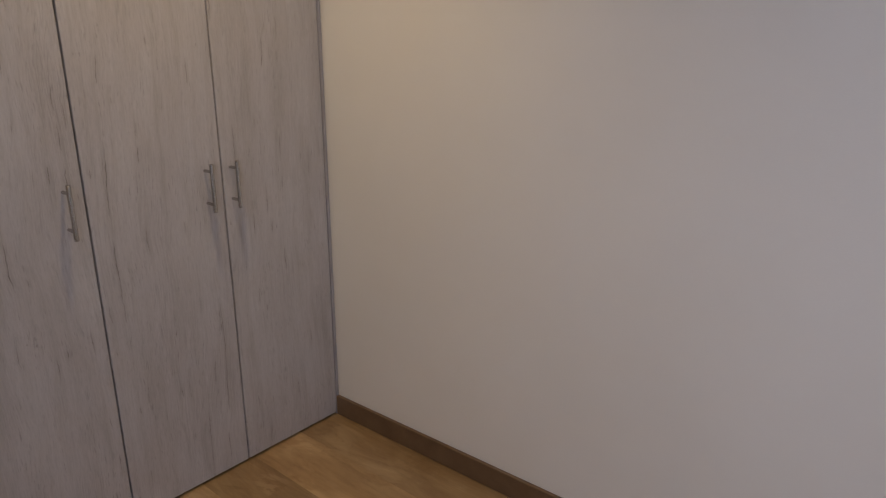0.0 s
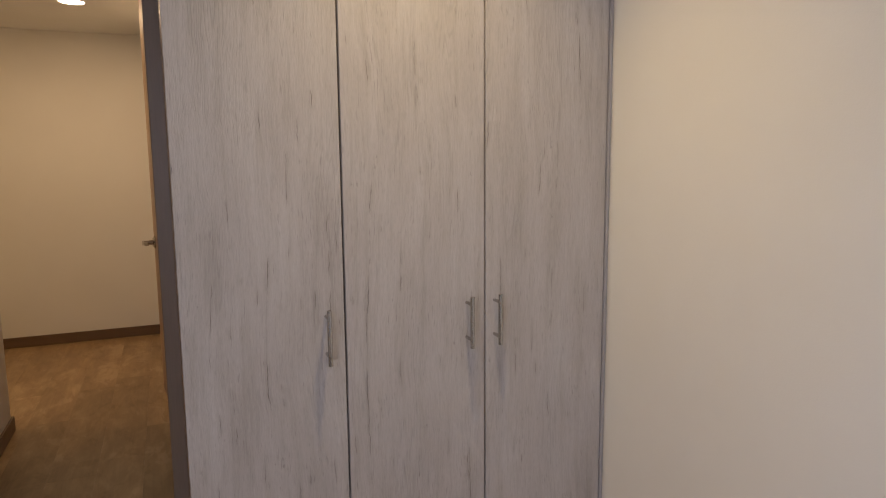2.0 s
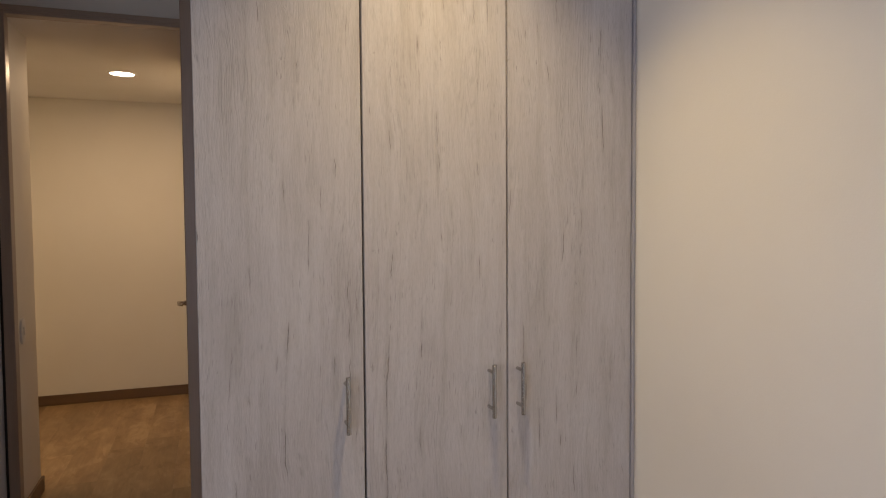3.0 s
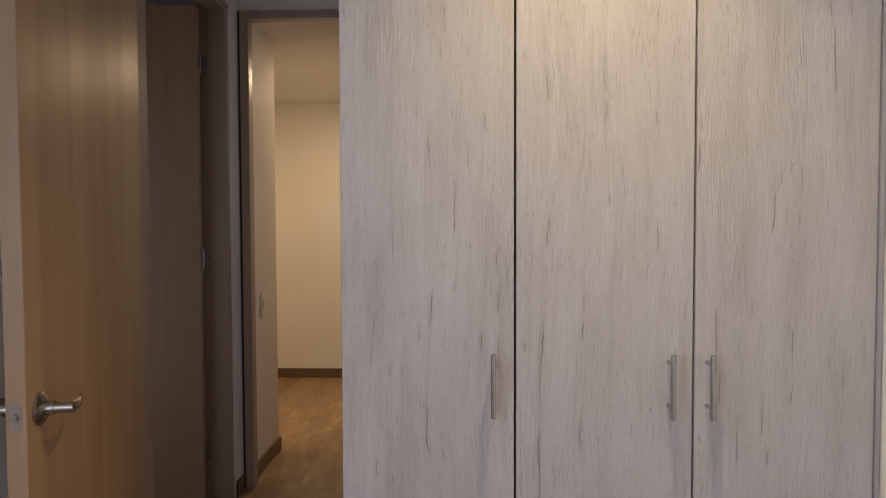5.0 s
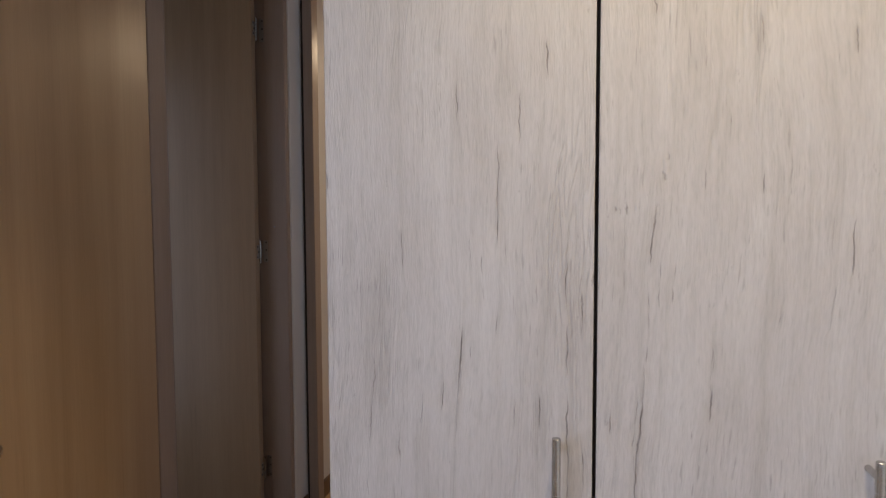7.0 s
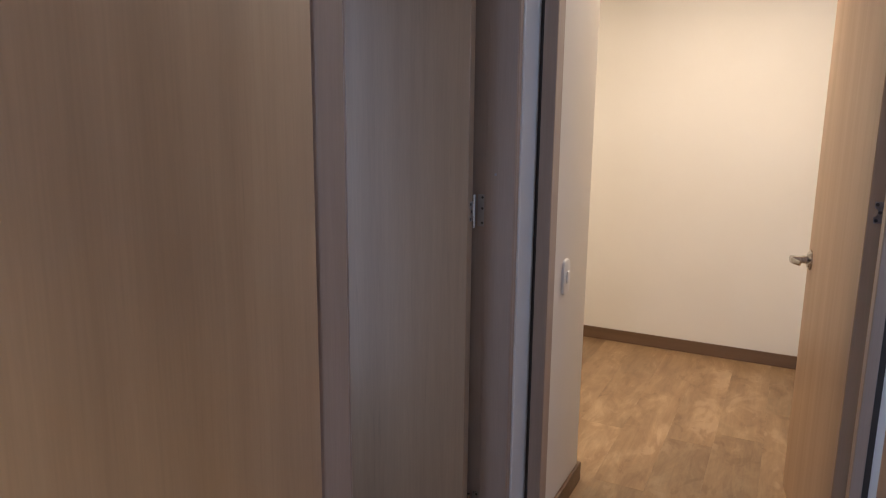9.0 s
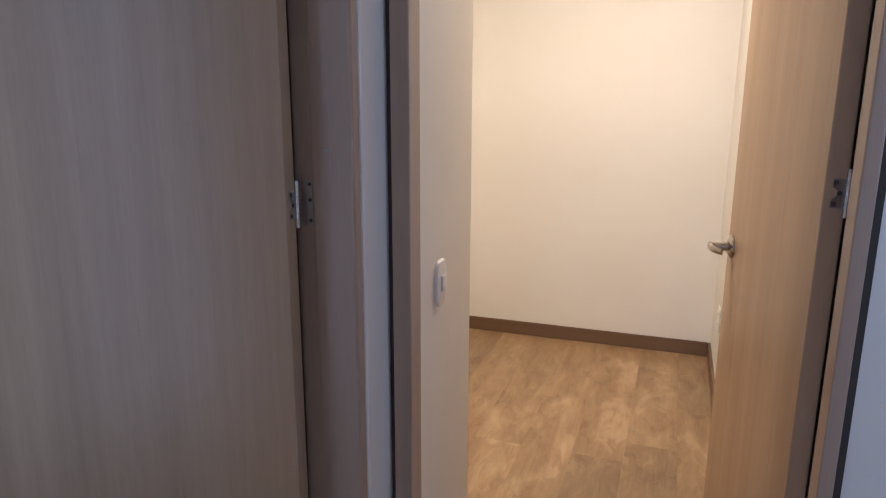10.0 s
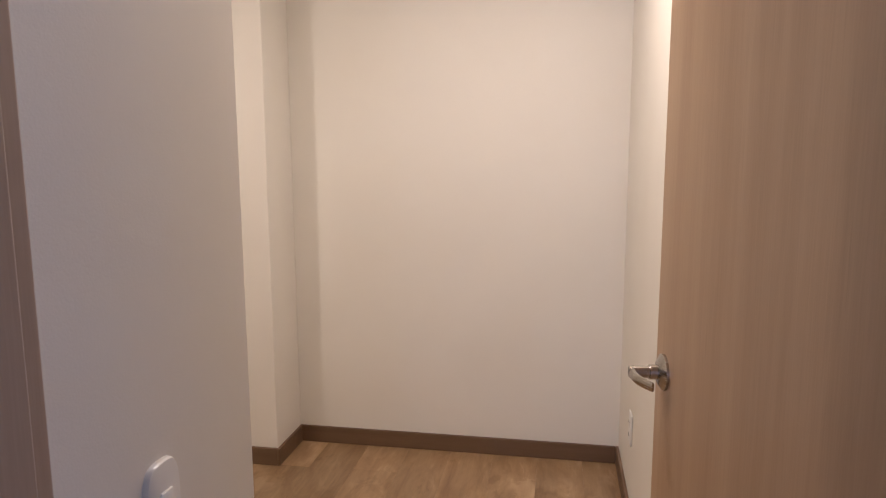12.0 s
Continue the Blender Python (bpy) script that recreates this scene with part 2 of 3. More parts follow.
def box(bm, x0, x1, y0, y1, z0, z1, bevel=0.0, segments=1):
    v = [bm.verts.new((x, y, z)) for z in (z0, z1) for y in (y0, y1) for x in (x0, x1)]
    faces = [bm.faces.new([v[k] for k in f]) for f in ((0, 2, 3, 1), (4, 5, 7, 6), (0, 1, 5, 4), (2, 6, 7, 3), (0, 4, 6, 2), (1, 3, 7, 5))]
    if bevel:
        edges = list({e for f in faces for e in f.edges})
        bmesh.ops.bevel(bm, geom=edges, offset=bevel, segments=segments, affect="EDGES", profile=0.5)
    return bm


def tube(bm, a, b, r, sides=16, r2=None):
    a, b = Vector(a), Vector(b)
    m = Matrix.Translation((a + b) / 2) @ (b - a).to_track_quat("Z", "Y").to_matrix().to_4x4()
    bmesh.ops.create_cone(bm, cap_ends=True, segments=sides, radius1=r, radius2=r if r2 is None else r2, depth=(b - a).length, matrix=m)
    return bm


def sweep(bm, points, sizes, sides=14):
    """A rounded bar along points; sizes gives half height and half width at each."""
    rings = []
    for k, p in enumerate(points):
        p = Vector(p)
        d = (Vector(points[min(k + 1, len(points) - 1)]) - Vector(points[max(k - 1, 0)])).normalized()
        side = d.cross(Vector((0, 0, 1))).normalized()
        up = side.cross(d)
        h, w = sizes[k]
        rings.append([bm.verts.new(p + side * w * math.cos(2 * math.pi * j / sides) + up * h * math.sin(2 * math.pi * j / sides)) for j in range(sides)])
    for r0, r1 in zip(rings, rings[1:]):
        for j in range(sides):
            bm.faces.new((r0[j], r0[(j + 1) % sides], r1[(j + 1) % sides], r1[j]))
    bm.faces.new(rings[0][::-1])
    bm.faces.new(rings[-1])
    return bm


def part(name, bm, mat, parent=None, label="", smooth=False):
    bmesh.ops.recalc_face_normals(bm, faces=bm.faces[:])
    mesh = bpy.data.meshes.new(name)
    bm.to_mesh(mesh)
    bm.free()
    mesh.materials.append(mat)
    if smooth:
        mesh.polygons.foreach_set("use_smooth", [True] * len(mesh.polygons))
        mesh.set_sharp_from_angle(angle=radians(35))
    ob = new(name, mesh)
    if parent is not None:
        ob.parent = parent
    if label:
        ob["label"] = label
    return ob


def B(*a, **k):
    return box(bmesh.new(), *a, **k)


def setting(name, bm, mat, label, category):
    return tagged(part(name, bm, mat), label, category, kind="structure")


# ---------------------------------------------------------------- the rooms
TOP = 2.45          # bedroom and passage ceiling
LOW = 2.29          # back room ceiling
DOOR = 2.25         # height of the door leaves

# bedroom
SLANT = 0.023       # the east wall runs a little out of square south of the wardrobe


def slanted(bm):
    for v in bm.verts:
        if v.co.y < -0.1:
            v.co.x -= SLANT * v.co.y
    return bm


east0 = bmesh.new()
box(east0, 0.009, 0.1, 0.0, 0.685, 0, TOP)
box(east0, 0.009, 0.1, -3.3, 0.0, 0, TOP)
setting("wall_east", slanted(east0), PAINT, "smooth off-white painted bedroom wall beside the wardrobe", "wall")
west0 = bmesh.new()
box(west0, -2.4, -2.3, -3.3, -3.0, 0, TOP)
box(west0, -2.4, -2.3, -1.2, 0.685, 0, TOP)
box(west0, -2.4, -2.3, -3.0, -1.2, 0, 0.7)
box(west0, -2.4, -2.3, -3.0, -1.2, 2.1, TOP)
setting("wall_west", west0, PAINT, "off-white bedroom wall with a wide window opening", "wall")
south = bmesh.new()
box(south, -2.3, -2.22, -3.3, -3.2, 0, TOP)
box(south, -1.22, 0.082, -3.3, -3.2, 0, TOP)
box(south, -2.22, -1.22, -3.3, -3.2, 0, 0.8)
box(south, -2.22, -1.22, -3.3, -3.2, 2.1, TOP)
setting("wall_south", south, PAINT, "off-white bedroom wall with a narrow window opening", "wall")
north = bmesh.new()
box(north, -2.5, -1.995, 0.685, 0.785, 0, TOP)
box(north, -1.995, -1.112, 0.685, 0.785, 2.30, TOP)
box(north, -1.112, 0.1, 0.685, 0.785, 0, TOP)
setting("wall_north", north, PAINT, "off-white painted wall around the bedroom doorway", "wall")

# passage between the bedroom and the back room
west = bmesh.new()
box(west, -2.075, -1.960, 0.785, 1.5825, 2.285, TOP)
box(west, -2.075, -1.960, 1.5825, 1.80, 0, TOP, bevel=0.003)
setting("wall_passage_west", west, PAINT, "off-white passage wall with a doorway", "wall")
back = bmesh.new()
box(back, -1.960, -1.08, 1.71, 1.80, 2.286, TOP)
box(back, -1.08, 0.1, 1.71, 1.80, 0, TOP)
setting("wall_passage_north", back, PAINT, "off-white painted wall around the back room doorway", "wall")
# unseen closing wall, its opening added for the passage fill light
east1 = bmesh.new()
box(east1, 0, 0.1, 0.785, 0.95, 0, TOP)
box(east1, 0, 0.1, 1.55, 1.71, 0, TOP)
box(east1, 0, 0.1, 0.95, 1.55, 0, 0.95)
box(east1, 0, 0.1, 0.95, 1.55, 1.95, TOP)
setting("wall_passage_east", east1, PAINT, "unseen off-white wall closing the passage, with an added daylight opening", "wall")

# back room
stub = bmesh.new()
box(stub, -2.075, -1.95, 1.80, 2.252, 0, LOW, bevel=0.004)
setting("wall_back_room_stub", stub, PAINT, "short off-white wall with a light switch", "wall")
setting("wall_back_room_south", B(-4.1, -2.075, 2.145, 2.252, 0, LOW), PAINT, "plain off-white wall of the back room", "wall")
setting("wall_back_room_north", B(-4.1, -1.1, 4.045, 4.145, 0, LOW), PAINT, "bare off-white far wall of the back room", "wall")
setting("wall_back_room_west", B(-4.2, -4.1, 2.145, 4.145, 0, LOW), PAINT, "plain off-white wall of the back room", "wall")
east2 = bmesh.new()
box(east2, -1.167, -1.07, 2.5, 4.045, 0, LOW)
box(east2, -1.07, -0.98, 1.80, 4.145, 0, LOW)
setting("wall_back_room_east", east2, PAINT, "off-white side wall of the back room with a socket", "wall")
setting("wall_column", B(-3.05, -2.61, 3.785, 4.045, 0, LOW, bevel=0.003), PAINT, "square off-white painted column in the corner", "column")

# bathroom behind the half-seen door
bath = bmesh.new()
box(bath, -4.1, -2.075, 2.03, 2.13, 0, TOP)
box(bath, -4.2, -4.1, 0.685, 2.13, 0, TOP)
box(bath, -4.1, -3.1, 0.685, 0.785, 0, TOP)
box(bath, -3.1, -2.5, 0.685, 0.785, 0, 0.25)
box(bath, -3.1, -2.5, 0.685, 0.785, 2.0, TOP)
setting("wall_bathroom", bath, PAINT, "plain off-white walls closing the bathroom", "wall")

setting("ceiling_bedroom", B(-3.1, 0.18, -3.3, 0.785, TOP, TOP + 0.1), CEIL, "flat white painted bedroom ceiling", "ceiling")
setting("ceiling_passage", B(-4.2, 0.1, 0.785, 1.80, TOP, TOP + 0.1), CEIL, "flat white painted passage ceiling", "ceiling")
setting("ceiling_bathroom", B(-4.2, -2.075, 1.80, 2.13, TOP, TOP + 0.1), CEIL, "flat white bathroom ceiling", "ceiling")
setting("ceiling_back_room", B(-4.2, -0.98, 1.80, 4.145, LOW, LOW + 0.1), CEIL, "flat white back room ceiling with a downlight", "ceiling")

# outside
ground = bmesh.new()
bmesh.ops.create_grid(ground, x_segments=4, y_segments=4, size=400, matrix=Matrix.Translation((0, 0, -3.0)))
setting("ground", ground, GROUND, "grey concrete ground outside below the window", "ground")


def window(name, y0, y1, x0, x1, z0, z1, label):
    w = tagged(new(name), label, "window", kind="structure")
    mid = (y0 + y1) / 2
    f = bmesh.new()
    for a in ((y0, y1, z0, z0 + 0.05), (y0, y1, z1 - 0.05, z1), (y0, y0 + 0.05, z0 + 0.05, z1 - 0.05), (y1 - 0.05, y1, z0 + 0.05, z1 - 0.05), (mid - 0.03, mid + 0.03, z0 + 0.05, z1 - 0.05)):
        box(f, x0, x1, *a)
    part("window_frame", f, PLASTIC, w)
    for a, b in ((y0 + 0.05, mid - 0.03), (mid + 0.03, y1 - 0.05)):
        p = part("pane", B((x0 + x1) / 2 - 0.003, (x0 + x1) / 2 + 0.003, a, b, z0 + 0.05, z1 - 0.05), GLASS, w)
        p.visible_shadow = False
    return w


def across(x0, x1, y0, y1, name, z0, z1, label):
    """The same window in a wall that runs along x."""
    w = window(name, -(x1 - x0) / 2, (x1 - x0) / 2, -(y1 - y0) / 2, (y1 - y0) / 2, z0, z1, label)
    w.matrix_world = pose((x0 + x1) / 2, (y0 + y1) / 2, 0, 0, 0, 90)
    return w


window("window_1", -3.0, -1.2, -2.39, -2.35, 0.7, 2.1, "white-framed bedroom window with two clear panes")
across(-2.22, -1.22, -3.29, -3.25, "window_2", 0.8, 2.1, "narrow white-framed bedroom window with clear panes")
# added, unseen: goes with the passage fill light
window("passage_fill_window", 0.95, 1.55, 0.04, 0.08, 0.95, 1.95, "unseen white-framed window added to let daylight into the passage")
across(-3.1, -2.5, 0.69, 0.73, "window_3", 0.25, 2.0, "tall white-framed bathroom window with clear panes")


# ---------------------------------------------------------------- skirting
def skirting(name, pieces, label, slant=False):
    """Boards with a rounded top edge; pieces are boxes (x0, x1, y0, y1)."""
    bm = bmesh.new()
    for x0, x1, y0, y1 in pieces:
        box(bm, x0, x1, y0, y1, 0.0005, 0.077, bevel=0.003, segments=2)
    if slant:
        slanted(bm)
    return setting(name, bm, SKIRT, label, "skirting board")


skirting("baseboard_bedroom_east", [(-0.004, 0.009, -3.2, -0.002)], "dark brown wooden skirting along the bedroom wall", True)
skirting("baseboard_bedroom_west", [(-2.3, -2.287, -3.2, 0.672)], "dark brown wooden skirting along the bedroom wall")
skirting("baseboard_bedroom_north", [(-2.287, -2.0, 0.672, 0.685)], "dark brown wooden skirting beside the bedroom door")
skirting("baseboard_passage_west", [(-1.960, -1.948, 1.584, 1.681)], "short dark brown skirting between two door frames")
skirting("baseboard_passage_north", [(-1.078, 0, 1.697, 1.71)], "dark brown wooden skirting in the passage")
skirting("baseboard_passage_south", [(-1.1, 0, 0.785, 0.798)], "dark brown wooden skirting in the passage")
skirting("baseboard_switch_wall", [(-1.95, -1.937, 1.81, 2.265), (-2.075, -1.95, 2.252, 2.265)], "dark brown skirting below the light switch")
skirting("baseboard_back_room_north", [(-2.61, -1.18, 4.032, 4.045)], "brown wooden skirting along the far wall")
skirting("baseboard_back_room_east", [(-1.18, -1.167, 2.5, 4.045)], "brown wooden skirting along the side wall")
skirting("baseboard_column", [(-2.61, -2.597, 3.772, 4.032), (-3.05, -2.61, 3.772, 3.785)], "brown wooden skirting around the column")


# ---------------------------------------------------------------- door frames
def frame_part(name, pieces, mat, parent, label=""):
    bm = bmesh.new()
    for p in pieces:
        box(bm, *p, bevel=0.003, segments=2)
    return part(name, bm, mat, parent, label)


f1 = tagged(new("door_frame_bedroom"), "grey-brown oak veneer frame of the bedroom door", "door frame", kind="structure")
frame_part("jamb", [(-1.995, -1.967, 0.667, 0.785, 0.0005, 2.265), (-1.967, -1.955, 0.712, 0.785, 0.0005, 2.265)], JAMB, f1)
frame_part("jamb", [(-1.140, -1.112, 0.667, 0.785, 0.0005, 2.265), (-1.192, -1.140, 0.712, 0.785, 0.0005, 2.265)], JAMB, f1)
frame_part("head", [(-1.995, -1.112, 0.667, 0.785, 2.265, 2.30), (-1.955, -1.192, 0.712, 0.785, 2.253, 2.265)], JAMB_FLAT, f1)

f2 = tagged(new("door_frame_bathroom"), "grey-brown oak veneer frame of the bathroom door", "door frame", kind="structure")
frame_part("jamb", [(-2.093, -1.965, 1.556, 1.582, 0.0005, 2.262), (-2.050, -1.965, 1.550, 1.556, 0.0005, 2.262)], JAMB, f2, "frame post with the hinge side rebate")
frame_part("jamb", [(-2.09, -1.956, 0.7865, 0.792, 0.0005, 2.262)], JAMB, f2)
frame_part("head", [(-2.09, -1.958, 0.7865, 1.582, 2.262, 2.285), (-2.050, -1.965, 0.793, 1.550, 2.248, 2.262)], JAMB_FLAT, f2)
speck = bmesh.new()
tube(speck, (-2.02, 1.5502, 1.225), (-2.02, 1.5490, 1.225), 0.0036, 14)
part("paint_speck", speck, STRIP, f2, "small pale paint speck")
part("threshold", B(-2.08, -2.045, 0.794, 1.549, 0.0005, 0.008, bevel=0.002), SKIRT, f2, "dark wooden threshold strip")

f3 = tagged(new("door_frame_back_room"), "grey-brown oak veneer frame of the back room door", "door frame", kind="structure")
frame_part("jamb", [(-1.947, -1.906, 1.683, 1.743, 0.0005, 2.262), (-1.947, -1.924, 1.738, 1.781, 0.0005, 2.2615)], JAMB, f3)
frame_part("jamb", [(-1.121, -1.095, 1.683, 1.746, 0.0005, 2.262), (-1.092, -1.0805, 1.741, 1.83, 0.0005, 2.2615)], JAMB, f3)
frame_part("head", [(-1.947, -1.08, 1.683, 1.799, 2.262, 2.285), (-1.906, -1.121, 1.683, 1.743, 2.245, 2.262)], JAMB_FLAT, f3)
# dark strips paint the shade in the grooves between frame and wall
part("shadow_gap", B(-1.9595, -1.9475, 1.696, 1.71, 0.0005, 2.285), DARK, f3, "recessed dark strip for the shade between frame and wall")
# dark strip in the open hinge gap, in place of its shade
part("shadow_gap", B(-1.0965, -1.0705, 1.8305, 1.843, 0.0005, 2.262), GAP, f3, "dark brown strip standing for the shade in the hinge gap")
part("shadow_gap", B(-1.0945, -1.0802, 1.697, 1.7405, 0.0005, 2.262), DARK, f3, "recessed dark strip for the shade between frame and wall")
# same painted shade behind the bathroom hinges
part("shadow_gap", B(-2.125, -2.0935, 1.5545, 1.582, 0.0005, 2.262), GAP, f2, "dark brown strip standing for the shade in the hinge gap")
part("strike_plate", B(-1.9242, -1.9227, 1.750, 1.774, 0.84, 0.96, bevel=0.0004), STEEL, f3, "small steel strike plate")
part("strike_plate", B(-1.1412, -1.1397, 0.675, 0.70, 0.84, 0.96, bevel=0.0004), STEEL, f1, "small steel strike plate")


# ---------------------------------------------------------------- doors
def hinge(parent, z, seat):
    """A butt hinge with its pin at the door's turning axis; seat is how far behind the pin the frame lies."""
    bm = bmesh.new()
    for a, b in ((0.0, 0.028), (0.030, 0.060), (0.062, 0.09)):
        tube(bm, (0, 0, z - 0.045 + a), (0, 0, z - 0.045 + b), 0.0055, 16)
    tube(bm, (0, 0, z - 0.045), (0, 0, z + 0.045), 0.0036, 12)
    h = part("hinge", bm, NICKEL, parent, "zinc-plated steel butt hinge", True)
    outline = [(0.003, -0.027), (0.026, -0.027), (0.026, -0.011)]
    outline += [(0.026 - 0.009 * math.cos(a), 0.011 * math.sin(a)) for a in (-1.2, -0.8, -0.4, 0.0, 0.4, 0.8, 1.2)]
    outline += [(0.026, 0.011), (0.026, 0.027), (0.003, 0.027)]
    bm = bmesh.new()
    sides = [[bm.verts.new((x, y, z + dz)) for y, dz in outline] for x in (0.0018, 0.0032)]
    for ring in sides:
        bm.faces.new(ring)
    for k in range(len(outline)):
        n = (k + 1) % len(outline)
        bm.faces.new((sides[0][k], sides[0][n], sides[1][n], sides[1][k]))
    part("leaf_plate", bm, HINGE, h, "notched steel plate")
    bm = bmesh.new()
    near, far = (-0.004, -0.003 - seat), (-0.0225, -0.003 - seat)
    lower = [bm.verts.new((*q, z - 0.044)) for q in (near, far, (far[0], far[1] - 0.0014), (near[0], near[1] - 0.0014))]
    upper = [bm.verts.new((v.co.x, v.co.y, z + 0.044)) for v in lower]
    for k in range(4):
        n = (k + 1) % 4
        bm.faces.new((lower[k], lower[n], upper[n], upper[k]))
    bm.faces.new(lower[::-1])
    bm.faces.new(upper)
    part("frame_plate", bm, HINGE, h)
    for y, dz in ((0.021, -0.020), (0.0135, 0.0), (0.021, 0.020)):
        part("screw", tube(bmesh.new(), (0.0004, y, z + dz), (0.0020, y, z + dz), 0.0043, 12), SCREW, h)
    for dz in (-0.034, 0.006, 0.036):
        part("screw", tube(bmesh.new(), (-0.0175, -0.0035 - seat, z + dz), (-0.0175, -0.0022 - seat, z + dz), 0.0035, 12), SCREW, h)
    return h


def lever_handle(parent, x, y, z, way):
    """A rose, neck and curved lever that points towards the hinges; way is +1 or -1 across the leaf."""
    bm = bmesh.new()
    tube(bm, (x, y, z), (x, y + way * 0.005, z), 0.036, 36)
    if way > 0:
        tube(bm, (x, y + 0.005, z), (x, y + 0.013, z), 0.0355, 36, 0.024)
    else:
        tube(bm, (x, y - 0.013, z), (x, y - 0.005, z), 0.024, 36, 0.0355)
    rose = part("rose", bm, NICKEL, parent, "round satin nickel rose", True)
    bm = bmesh.new()
    tube(bm, (x, y + way * 0.010, z), (x, y + way * 0.030, z), 0.0145, 24)
    tube(bm, (x, y + way * 0.030, z), (x, y + way * 0.068, z), 0.0118, 24)
    pts, sizes = [], []
    for k in range(17):
        s = k / 16
        pts.append((x + 0.006 - 0.100 * s, y + way * (0.060 + 0.006 * math.sin(math.pi * s) - 0.014 * s * s), z - 0.001 + 0.003 * s))
        sizes.append((0.0125 - 0.0035 * s, 0.0075 - 0.0045 * s))
    sweep(bm, pts, sizes)
    part("lever", bm, NICKEL, rose, "curved satin nickel lever", True)
    bm = bmesh.new()
    tube(bm, (x, y + way * 0.0675, z), (x, y + way * 0.0686, z), 0.005, 16)
    part("keyhole", bm, SCREW, rose)
    return rose


def door(name, m, width, label, thick=0.04, lever_z=0.897, hinges=(0.2, 1.125, 2.03), seat=0.0):
    """A flush door leaf, its turning axis at the origin, reaching along +x with its thickness on +y."""
    d = tagged(new(name), label, "door", kind="structure")
    part("leaf", B(0.003, width, 0.001, thick, 0.008, DOOR, bevel=0.0015), LEAF, d)
    for z in hinges:
        hinge(d, z, seat)
    lever_handle(d, width - 0.06, thick, lever_z, 1)
    lever_handle(d, width - 0.06, 0.001, lever_z, -1)
    plate = part("latch_plate", B(width - 0.0005, width + 0.0014, thick / 2 - 0.011, thick / 2 + 0.011, lever_z - 0.027, lever_z + 0.027, bevel=0.0005), HINGE, d, "steel latch plate")
    bm = bmesh.new()
    tube(bm, (width, thick / 2, lever_z), (width + 0.009, thick / 2, lever_z), 0.008, 16, 0.006)
    part("latch_bolt", bm, NICKEL, plate, "", True)
    d.matrix_world = m
    return d


door("door_bedroom", pose(-1.964, 0.661, 0, 0, 0, -78.5), 0.835, "open flush oak veneer bedroom door with nickel lever", lever_z=0.892)
door("door_bathroom", pose(-2.074, 1.531, 0, 0, 0, 186.2), 0.83, "open flush oak veneer bathroom door on steel hinges", hinges=(0.24, 1.125, 2.0), seat=0.0185)
door("door_back_room", pose(-1.103, 1.838, 0, 0, 0, 96.9), 0.785, "open flush oak veneer back room door with nickel lever", hinges=(0.2, 1.153, 2.03))


# ---------------------------------------------------------------- wardrobe
def bar_handle(parent, x, z0, z1):
    bm = bmesh.new()
    tube(bm, (x, -0.037, z0), (x, -0.037, z1), 0.0058, 18)
    bmesh.ops.bevel(bm, geom=[e for e in bm.edges if abs(e.verts[0].co.z - e.verts[1].co.z) < 1e-5], offset=0.001, segments=1, affect="EDGES")
    for z in (z0 + 0.022, z1 - 0.022):
        tube(bm, (x, -0.034, z), (x, 0.0005, z), 0.0045, 14)
    return part("handle", bm, HANDLE, parent, "slim brushed nickel bar handle", True)


def wardrobe():
    w = tagged(new("wardrobe"), "built-in wardrobe with three tall whitewashed oak doors", "wardrobe")
    h = TOP - 0.03
    part("side_panel", B(-1.146, -1.128, 0.021, 0.664, 0.0005, h, bevel=0.001), LEAF, w, "plain oak veneer side panel")
    # unseen carcass, coloured near-black so the door gaps look shaded
    part("side_panel", B(-0.024, -0.006, 0.021, 0.664, 0.0005, h), DARK, w)
    part("back_panel", B(-1.127, -0.025, 0.652, 0.664, 0.0005, h), DARK, w)
    part("top_panel", B(-1.127, -0.025, 0.021, 0.651, h - 0.018, h), DARK, w)
    part("plinth", B(-1.127, -0.025, 0.03, 0.048, 0.0005, 0.07), DARK, w, "dark recessed plinth")
    for x in (-0.768, -0.385):
        part("divider", B(x - 0.009, x + 0.009, 0.021, 0.65, 0.07, h - 0.02), DARK, w)
    part("edge_strip", B(-0.003, 0.006, -0.005, 0.02, 0.0005, h), STRIP, w, "thin grey filler strip at the wall")
    for x0, x1, hx in ((-1.147, -0.7705, -0.816), (-0.7655, -0.3875, -0.439), (-0.3825, -0.0045, -0.357)):
        d = part("door", B(x0, x1, 0.0, 0.019, 0.008, h, bevel=0.0012), LIMED, w)
        bar_handle(d, hx, 0.862, 1.0)
    return w


wardrobe()


# ---------------------------------------------------------------- small things
def rounded_plate(bm, w, h):
    """A plate with bowed sides and a domed front."""
    rings = []
    for depth, k in ((0.0, 1.0), (-0.004, 0.995), (-0.0075, 0.95), (-0.009, 0.82)):
        ring = []
        for j in range(40):
            a = 2 * math.pi * j / 40
            c, d = math.cos(a), math.sin(a)
            ring.append(bm.verts.new((w * k * math.copysign(abs(c) ** 0.55, c), depth, h * k * math.copysign(abs(d) ** 0.62, d))))
        rings.append(ring)
    for r0, r1 in zip(rings, rings[1:]):
        for j in range(40):
            bm.faces.new((r0[j], r0[(j + 1) % 40], r1[(j + 1) % 40], r1[j]))
    bm.faces.new(rings[-1])
    bm.faces.new(rings[0][::-1])
    return bm


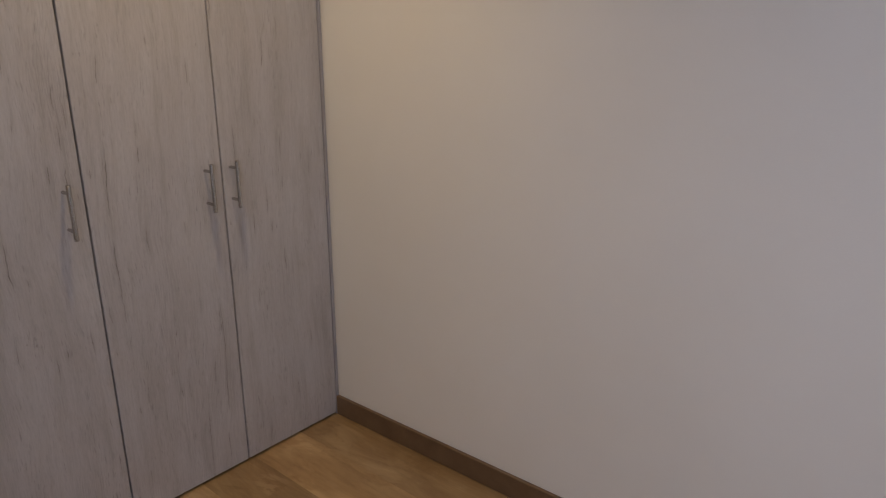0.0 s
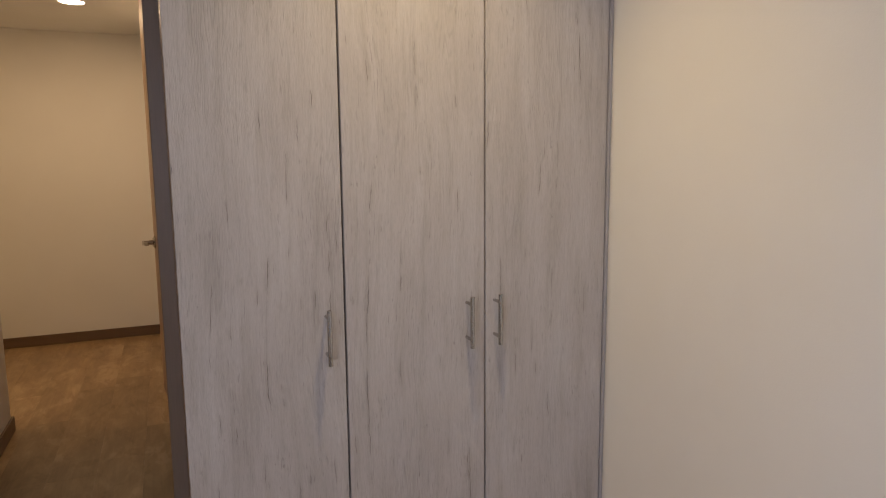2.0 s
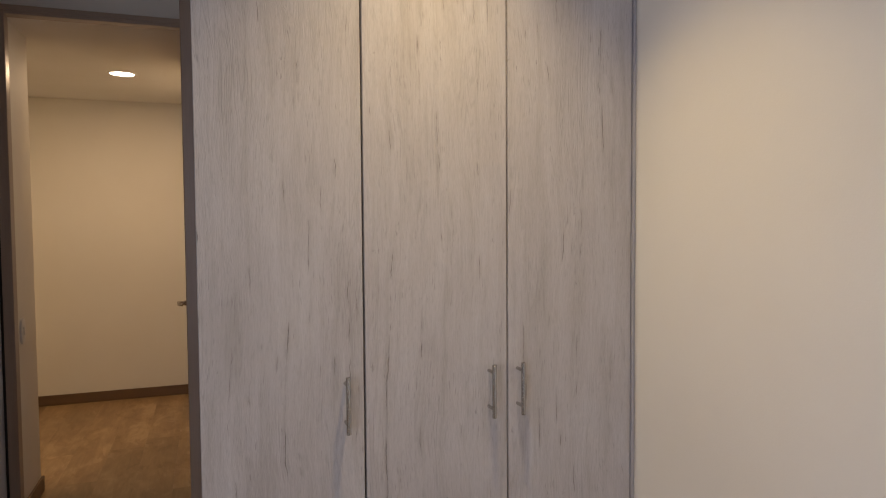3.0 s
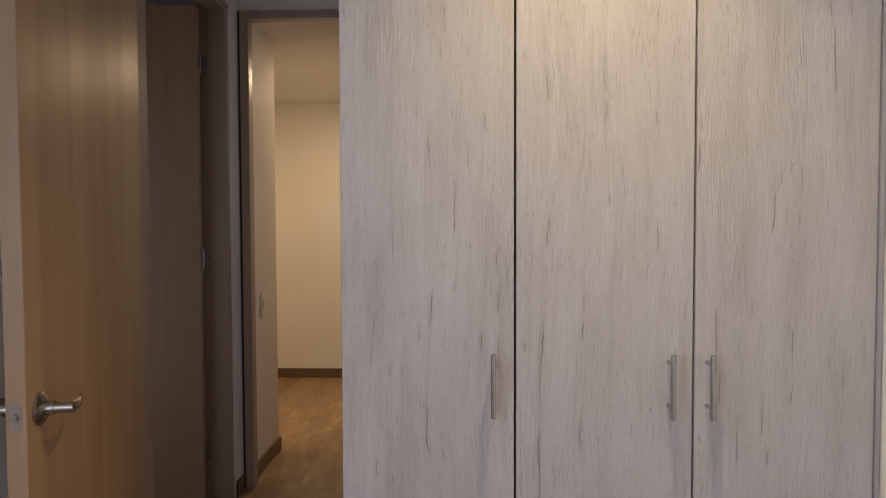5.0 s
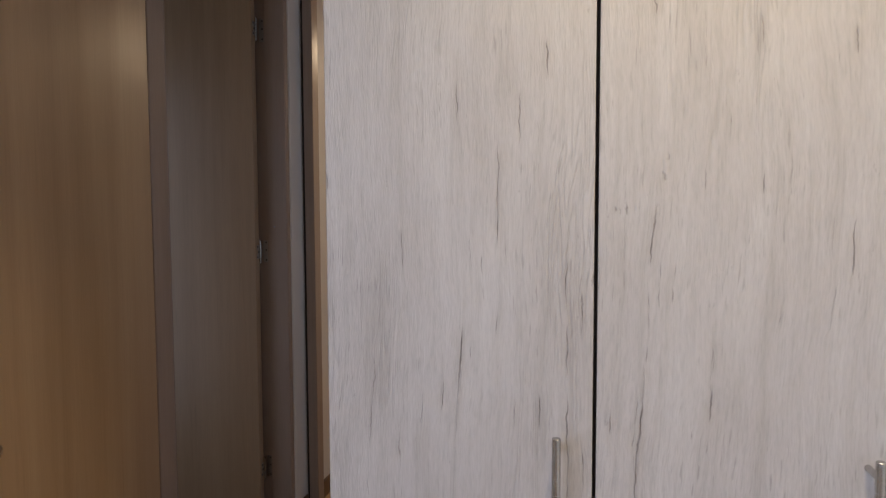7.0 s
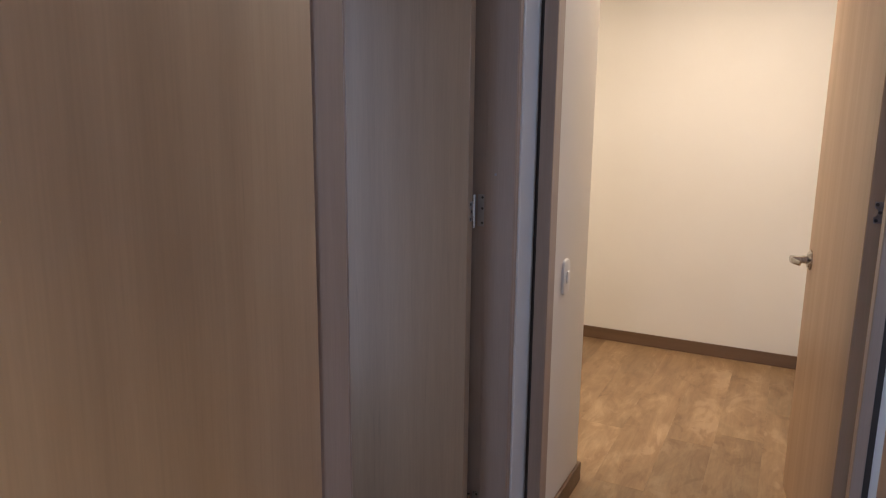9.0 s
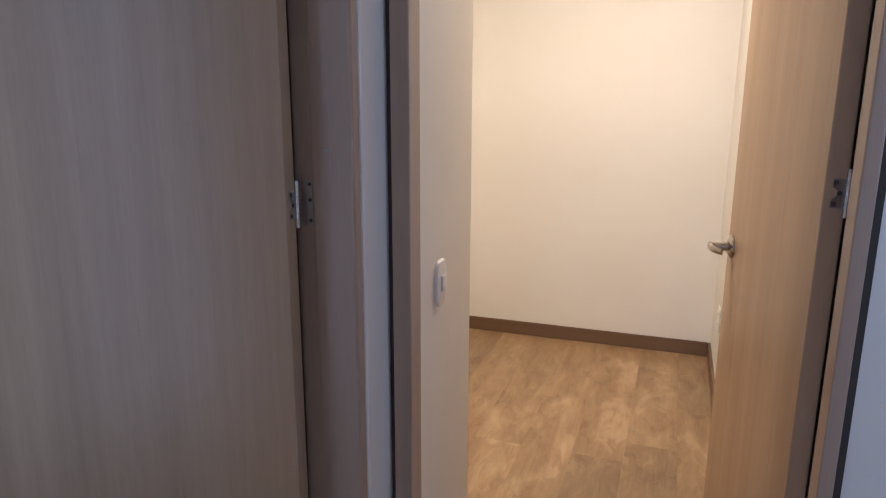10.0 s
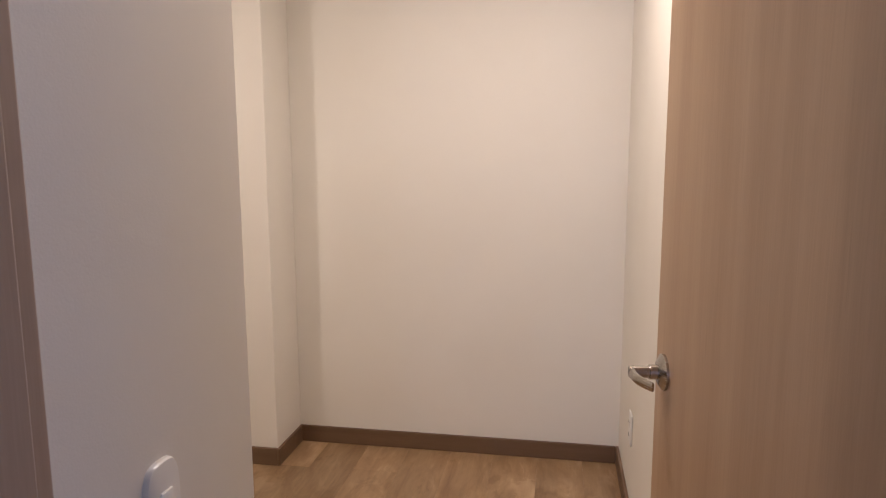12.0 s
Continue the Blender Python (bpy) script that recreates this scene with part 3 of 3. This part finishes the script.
def switch(m):
    s = tagged(new("light_switch"), "white plastic light switch on the short wall", "light switch")
    bm = bmesh.new()
    rounded_plate(bm, 0.037, 0.06)
    part("plate", bm, PLASTIC, s, "", True)
    bm = bmesh.new()
    box(bm, -0.012, 0.012, -0.0135, -0.0085, -0.020, 0.020, bevel=0.002, segments=2)
    part("rocker", bm, PLASTIC, s, "", True)
    s.matrix_world = m
    return s


def socket(m):
    s = tagged(new("wall_socket"), "white double wall socket low on the wall", "socket")
    bm = bmesh.new()
    box(bm, -0.036, 0.036, -0.008, 0, -0.058, 0.058, bevel=0.006, segments=3)
    part("plate", bm, PLASTIC, s, "", True)
    for z in (-0.024, 0.024):
        bm = bmesh.new()
        tube(bm, (0, -0.0082, z), (0, -0.0095, z), 0.016, 20)
        o = part("outlet", bm, PLASTIC, s)
        bm = bmesh.new()
        for x in (-0.006, 0.006):
            box(bm, x - 0.001, x + 0.001, -0.0102, -0.0096, z - 0.004, z + 0.006)
        part("slots", bm, SCREW, o)
    s.matrix_world = m
    return s


switch(pose(-1.95, 1.985, 0.866, 0, 0, 90))
socket(pose(-1.167, 3.60, 0.345, 0, 0, -90))


def downlight(x, y, z, label):
    d = tagged(new("downlight"), label, "downlight", "recessed downlights")
    bm = bmesh.new()
    bmesh.ops.create_circle(bm, segments=40, radius=0.085)
    outer = bm.edges[:]
    ring = bmesh.ops.extrude_edge_only(bm, edges=outer)
    vs = [g for g in ring["geom"] if isinstance(g, bmesh.types.BMVert)]
    bmesh.ops.scale(bm, vec=(0.82, 0.82, 1), verts=vs)
    bmesh.ops.translate(bm, vec=(0, 0, -0.006), verts=vs)
    part("trim_ring", bm, PLASTIC, d, "white trim ring", True)
    bm = bmesh.new()
    tube(bm, (0, 0, -0.001), (0, 0, -0.004), 0.07, 40)
    part("diffuser", bm, LED, d, "glowing warm diffuser")
    d.location = (x, y, z)
    return d


downlight(-1.6, 3.0, LOW, "round recessed downlight glowing warm white")
downlight(-3.1, 2.68, LOW, "round recessed downlight glowing warm white")
downlight(-0.6, -0.36, TOP, "round recessed downlight glowing warm white")


# ---------------------------------------------------------------- floor
def floors():
    base = bmesh.new()
    box(base, -2.4, 0.18, -3.3, 0.685, -0.12, -0.0095)
    box(base, -4.2, 0.1, 0.685, 1.80, -0.12, -0.0095)
    box(base, -4.2, -0.98, 1.80, 4.145, -0.12, -0.0095)
    slab = setting("floor", base, DARK, "brown oak laminate floor of long mottled boards", "floor")
    wide, gap = 0.192, 0.0001
    meshes = {}

    def plank_mesh(length):
        key = round(length, 3)
        if key not in meshes:
            x, y, c = wide / 2 - gap, length / 2 - gap, 0.0002
            lower = [(-x, -y, -0.009), (x, -y, -0.009), (x, y, -0.009), (-x, y, -0.009)]
            mid = [(a, b, -c) for a, b, _ in lower]
            top = [(a - math.copysign(c, a), b - math.copysign(c, b), 0.0) for a, b, _ in lower]
            faces = [(8, 9, 10, 11)]
            for k in range(4):
                n = (k + 1) % 4
                faces += [(k, n, 4 + n, 4 + k), (4 + k, 4 + n, 8 + n, 8 + k)]
            mesh = bpy.data.meshes.new("plank")
            mesh.from_pydata(lower + mid + top, [], faces)
            mesh.materials.append(BOARD)
            meshes[key] = mesh
        return meshes[key]

    rnd = random.Random(5)
    columns = int(4.2 / wide) + 1
    for i in range(columns):
        x = -4.2 + wide * (i + 0.5)
        y = -3.3 if x > -2.45 else 0.685
        end = 4.145 if x < -0.95 else 1.80
        length = rnd.choice((0.35, 0.6, 0.85, 1.1, 1.25))
        while y < end - 0.045:
            length = min(length, end - y)
            ob = new("plank", plank_mesh(length))
            ob.parent = slab
            ob.location = (x, y + length / 2, 0)
            y += length
            length = 1.25
    return slab


floors()
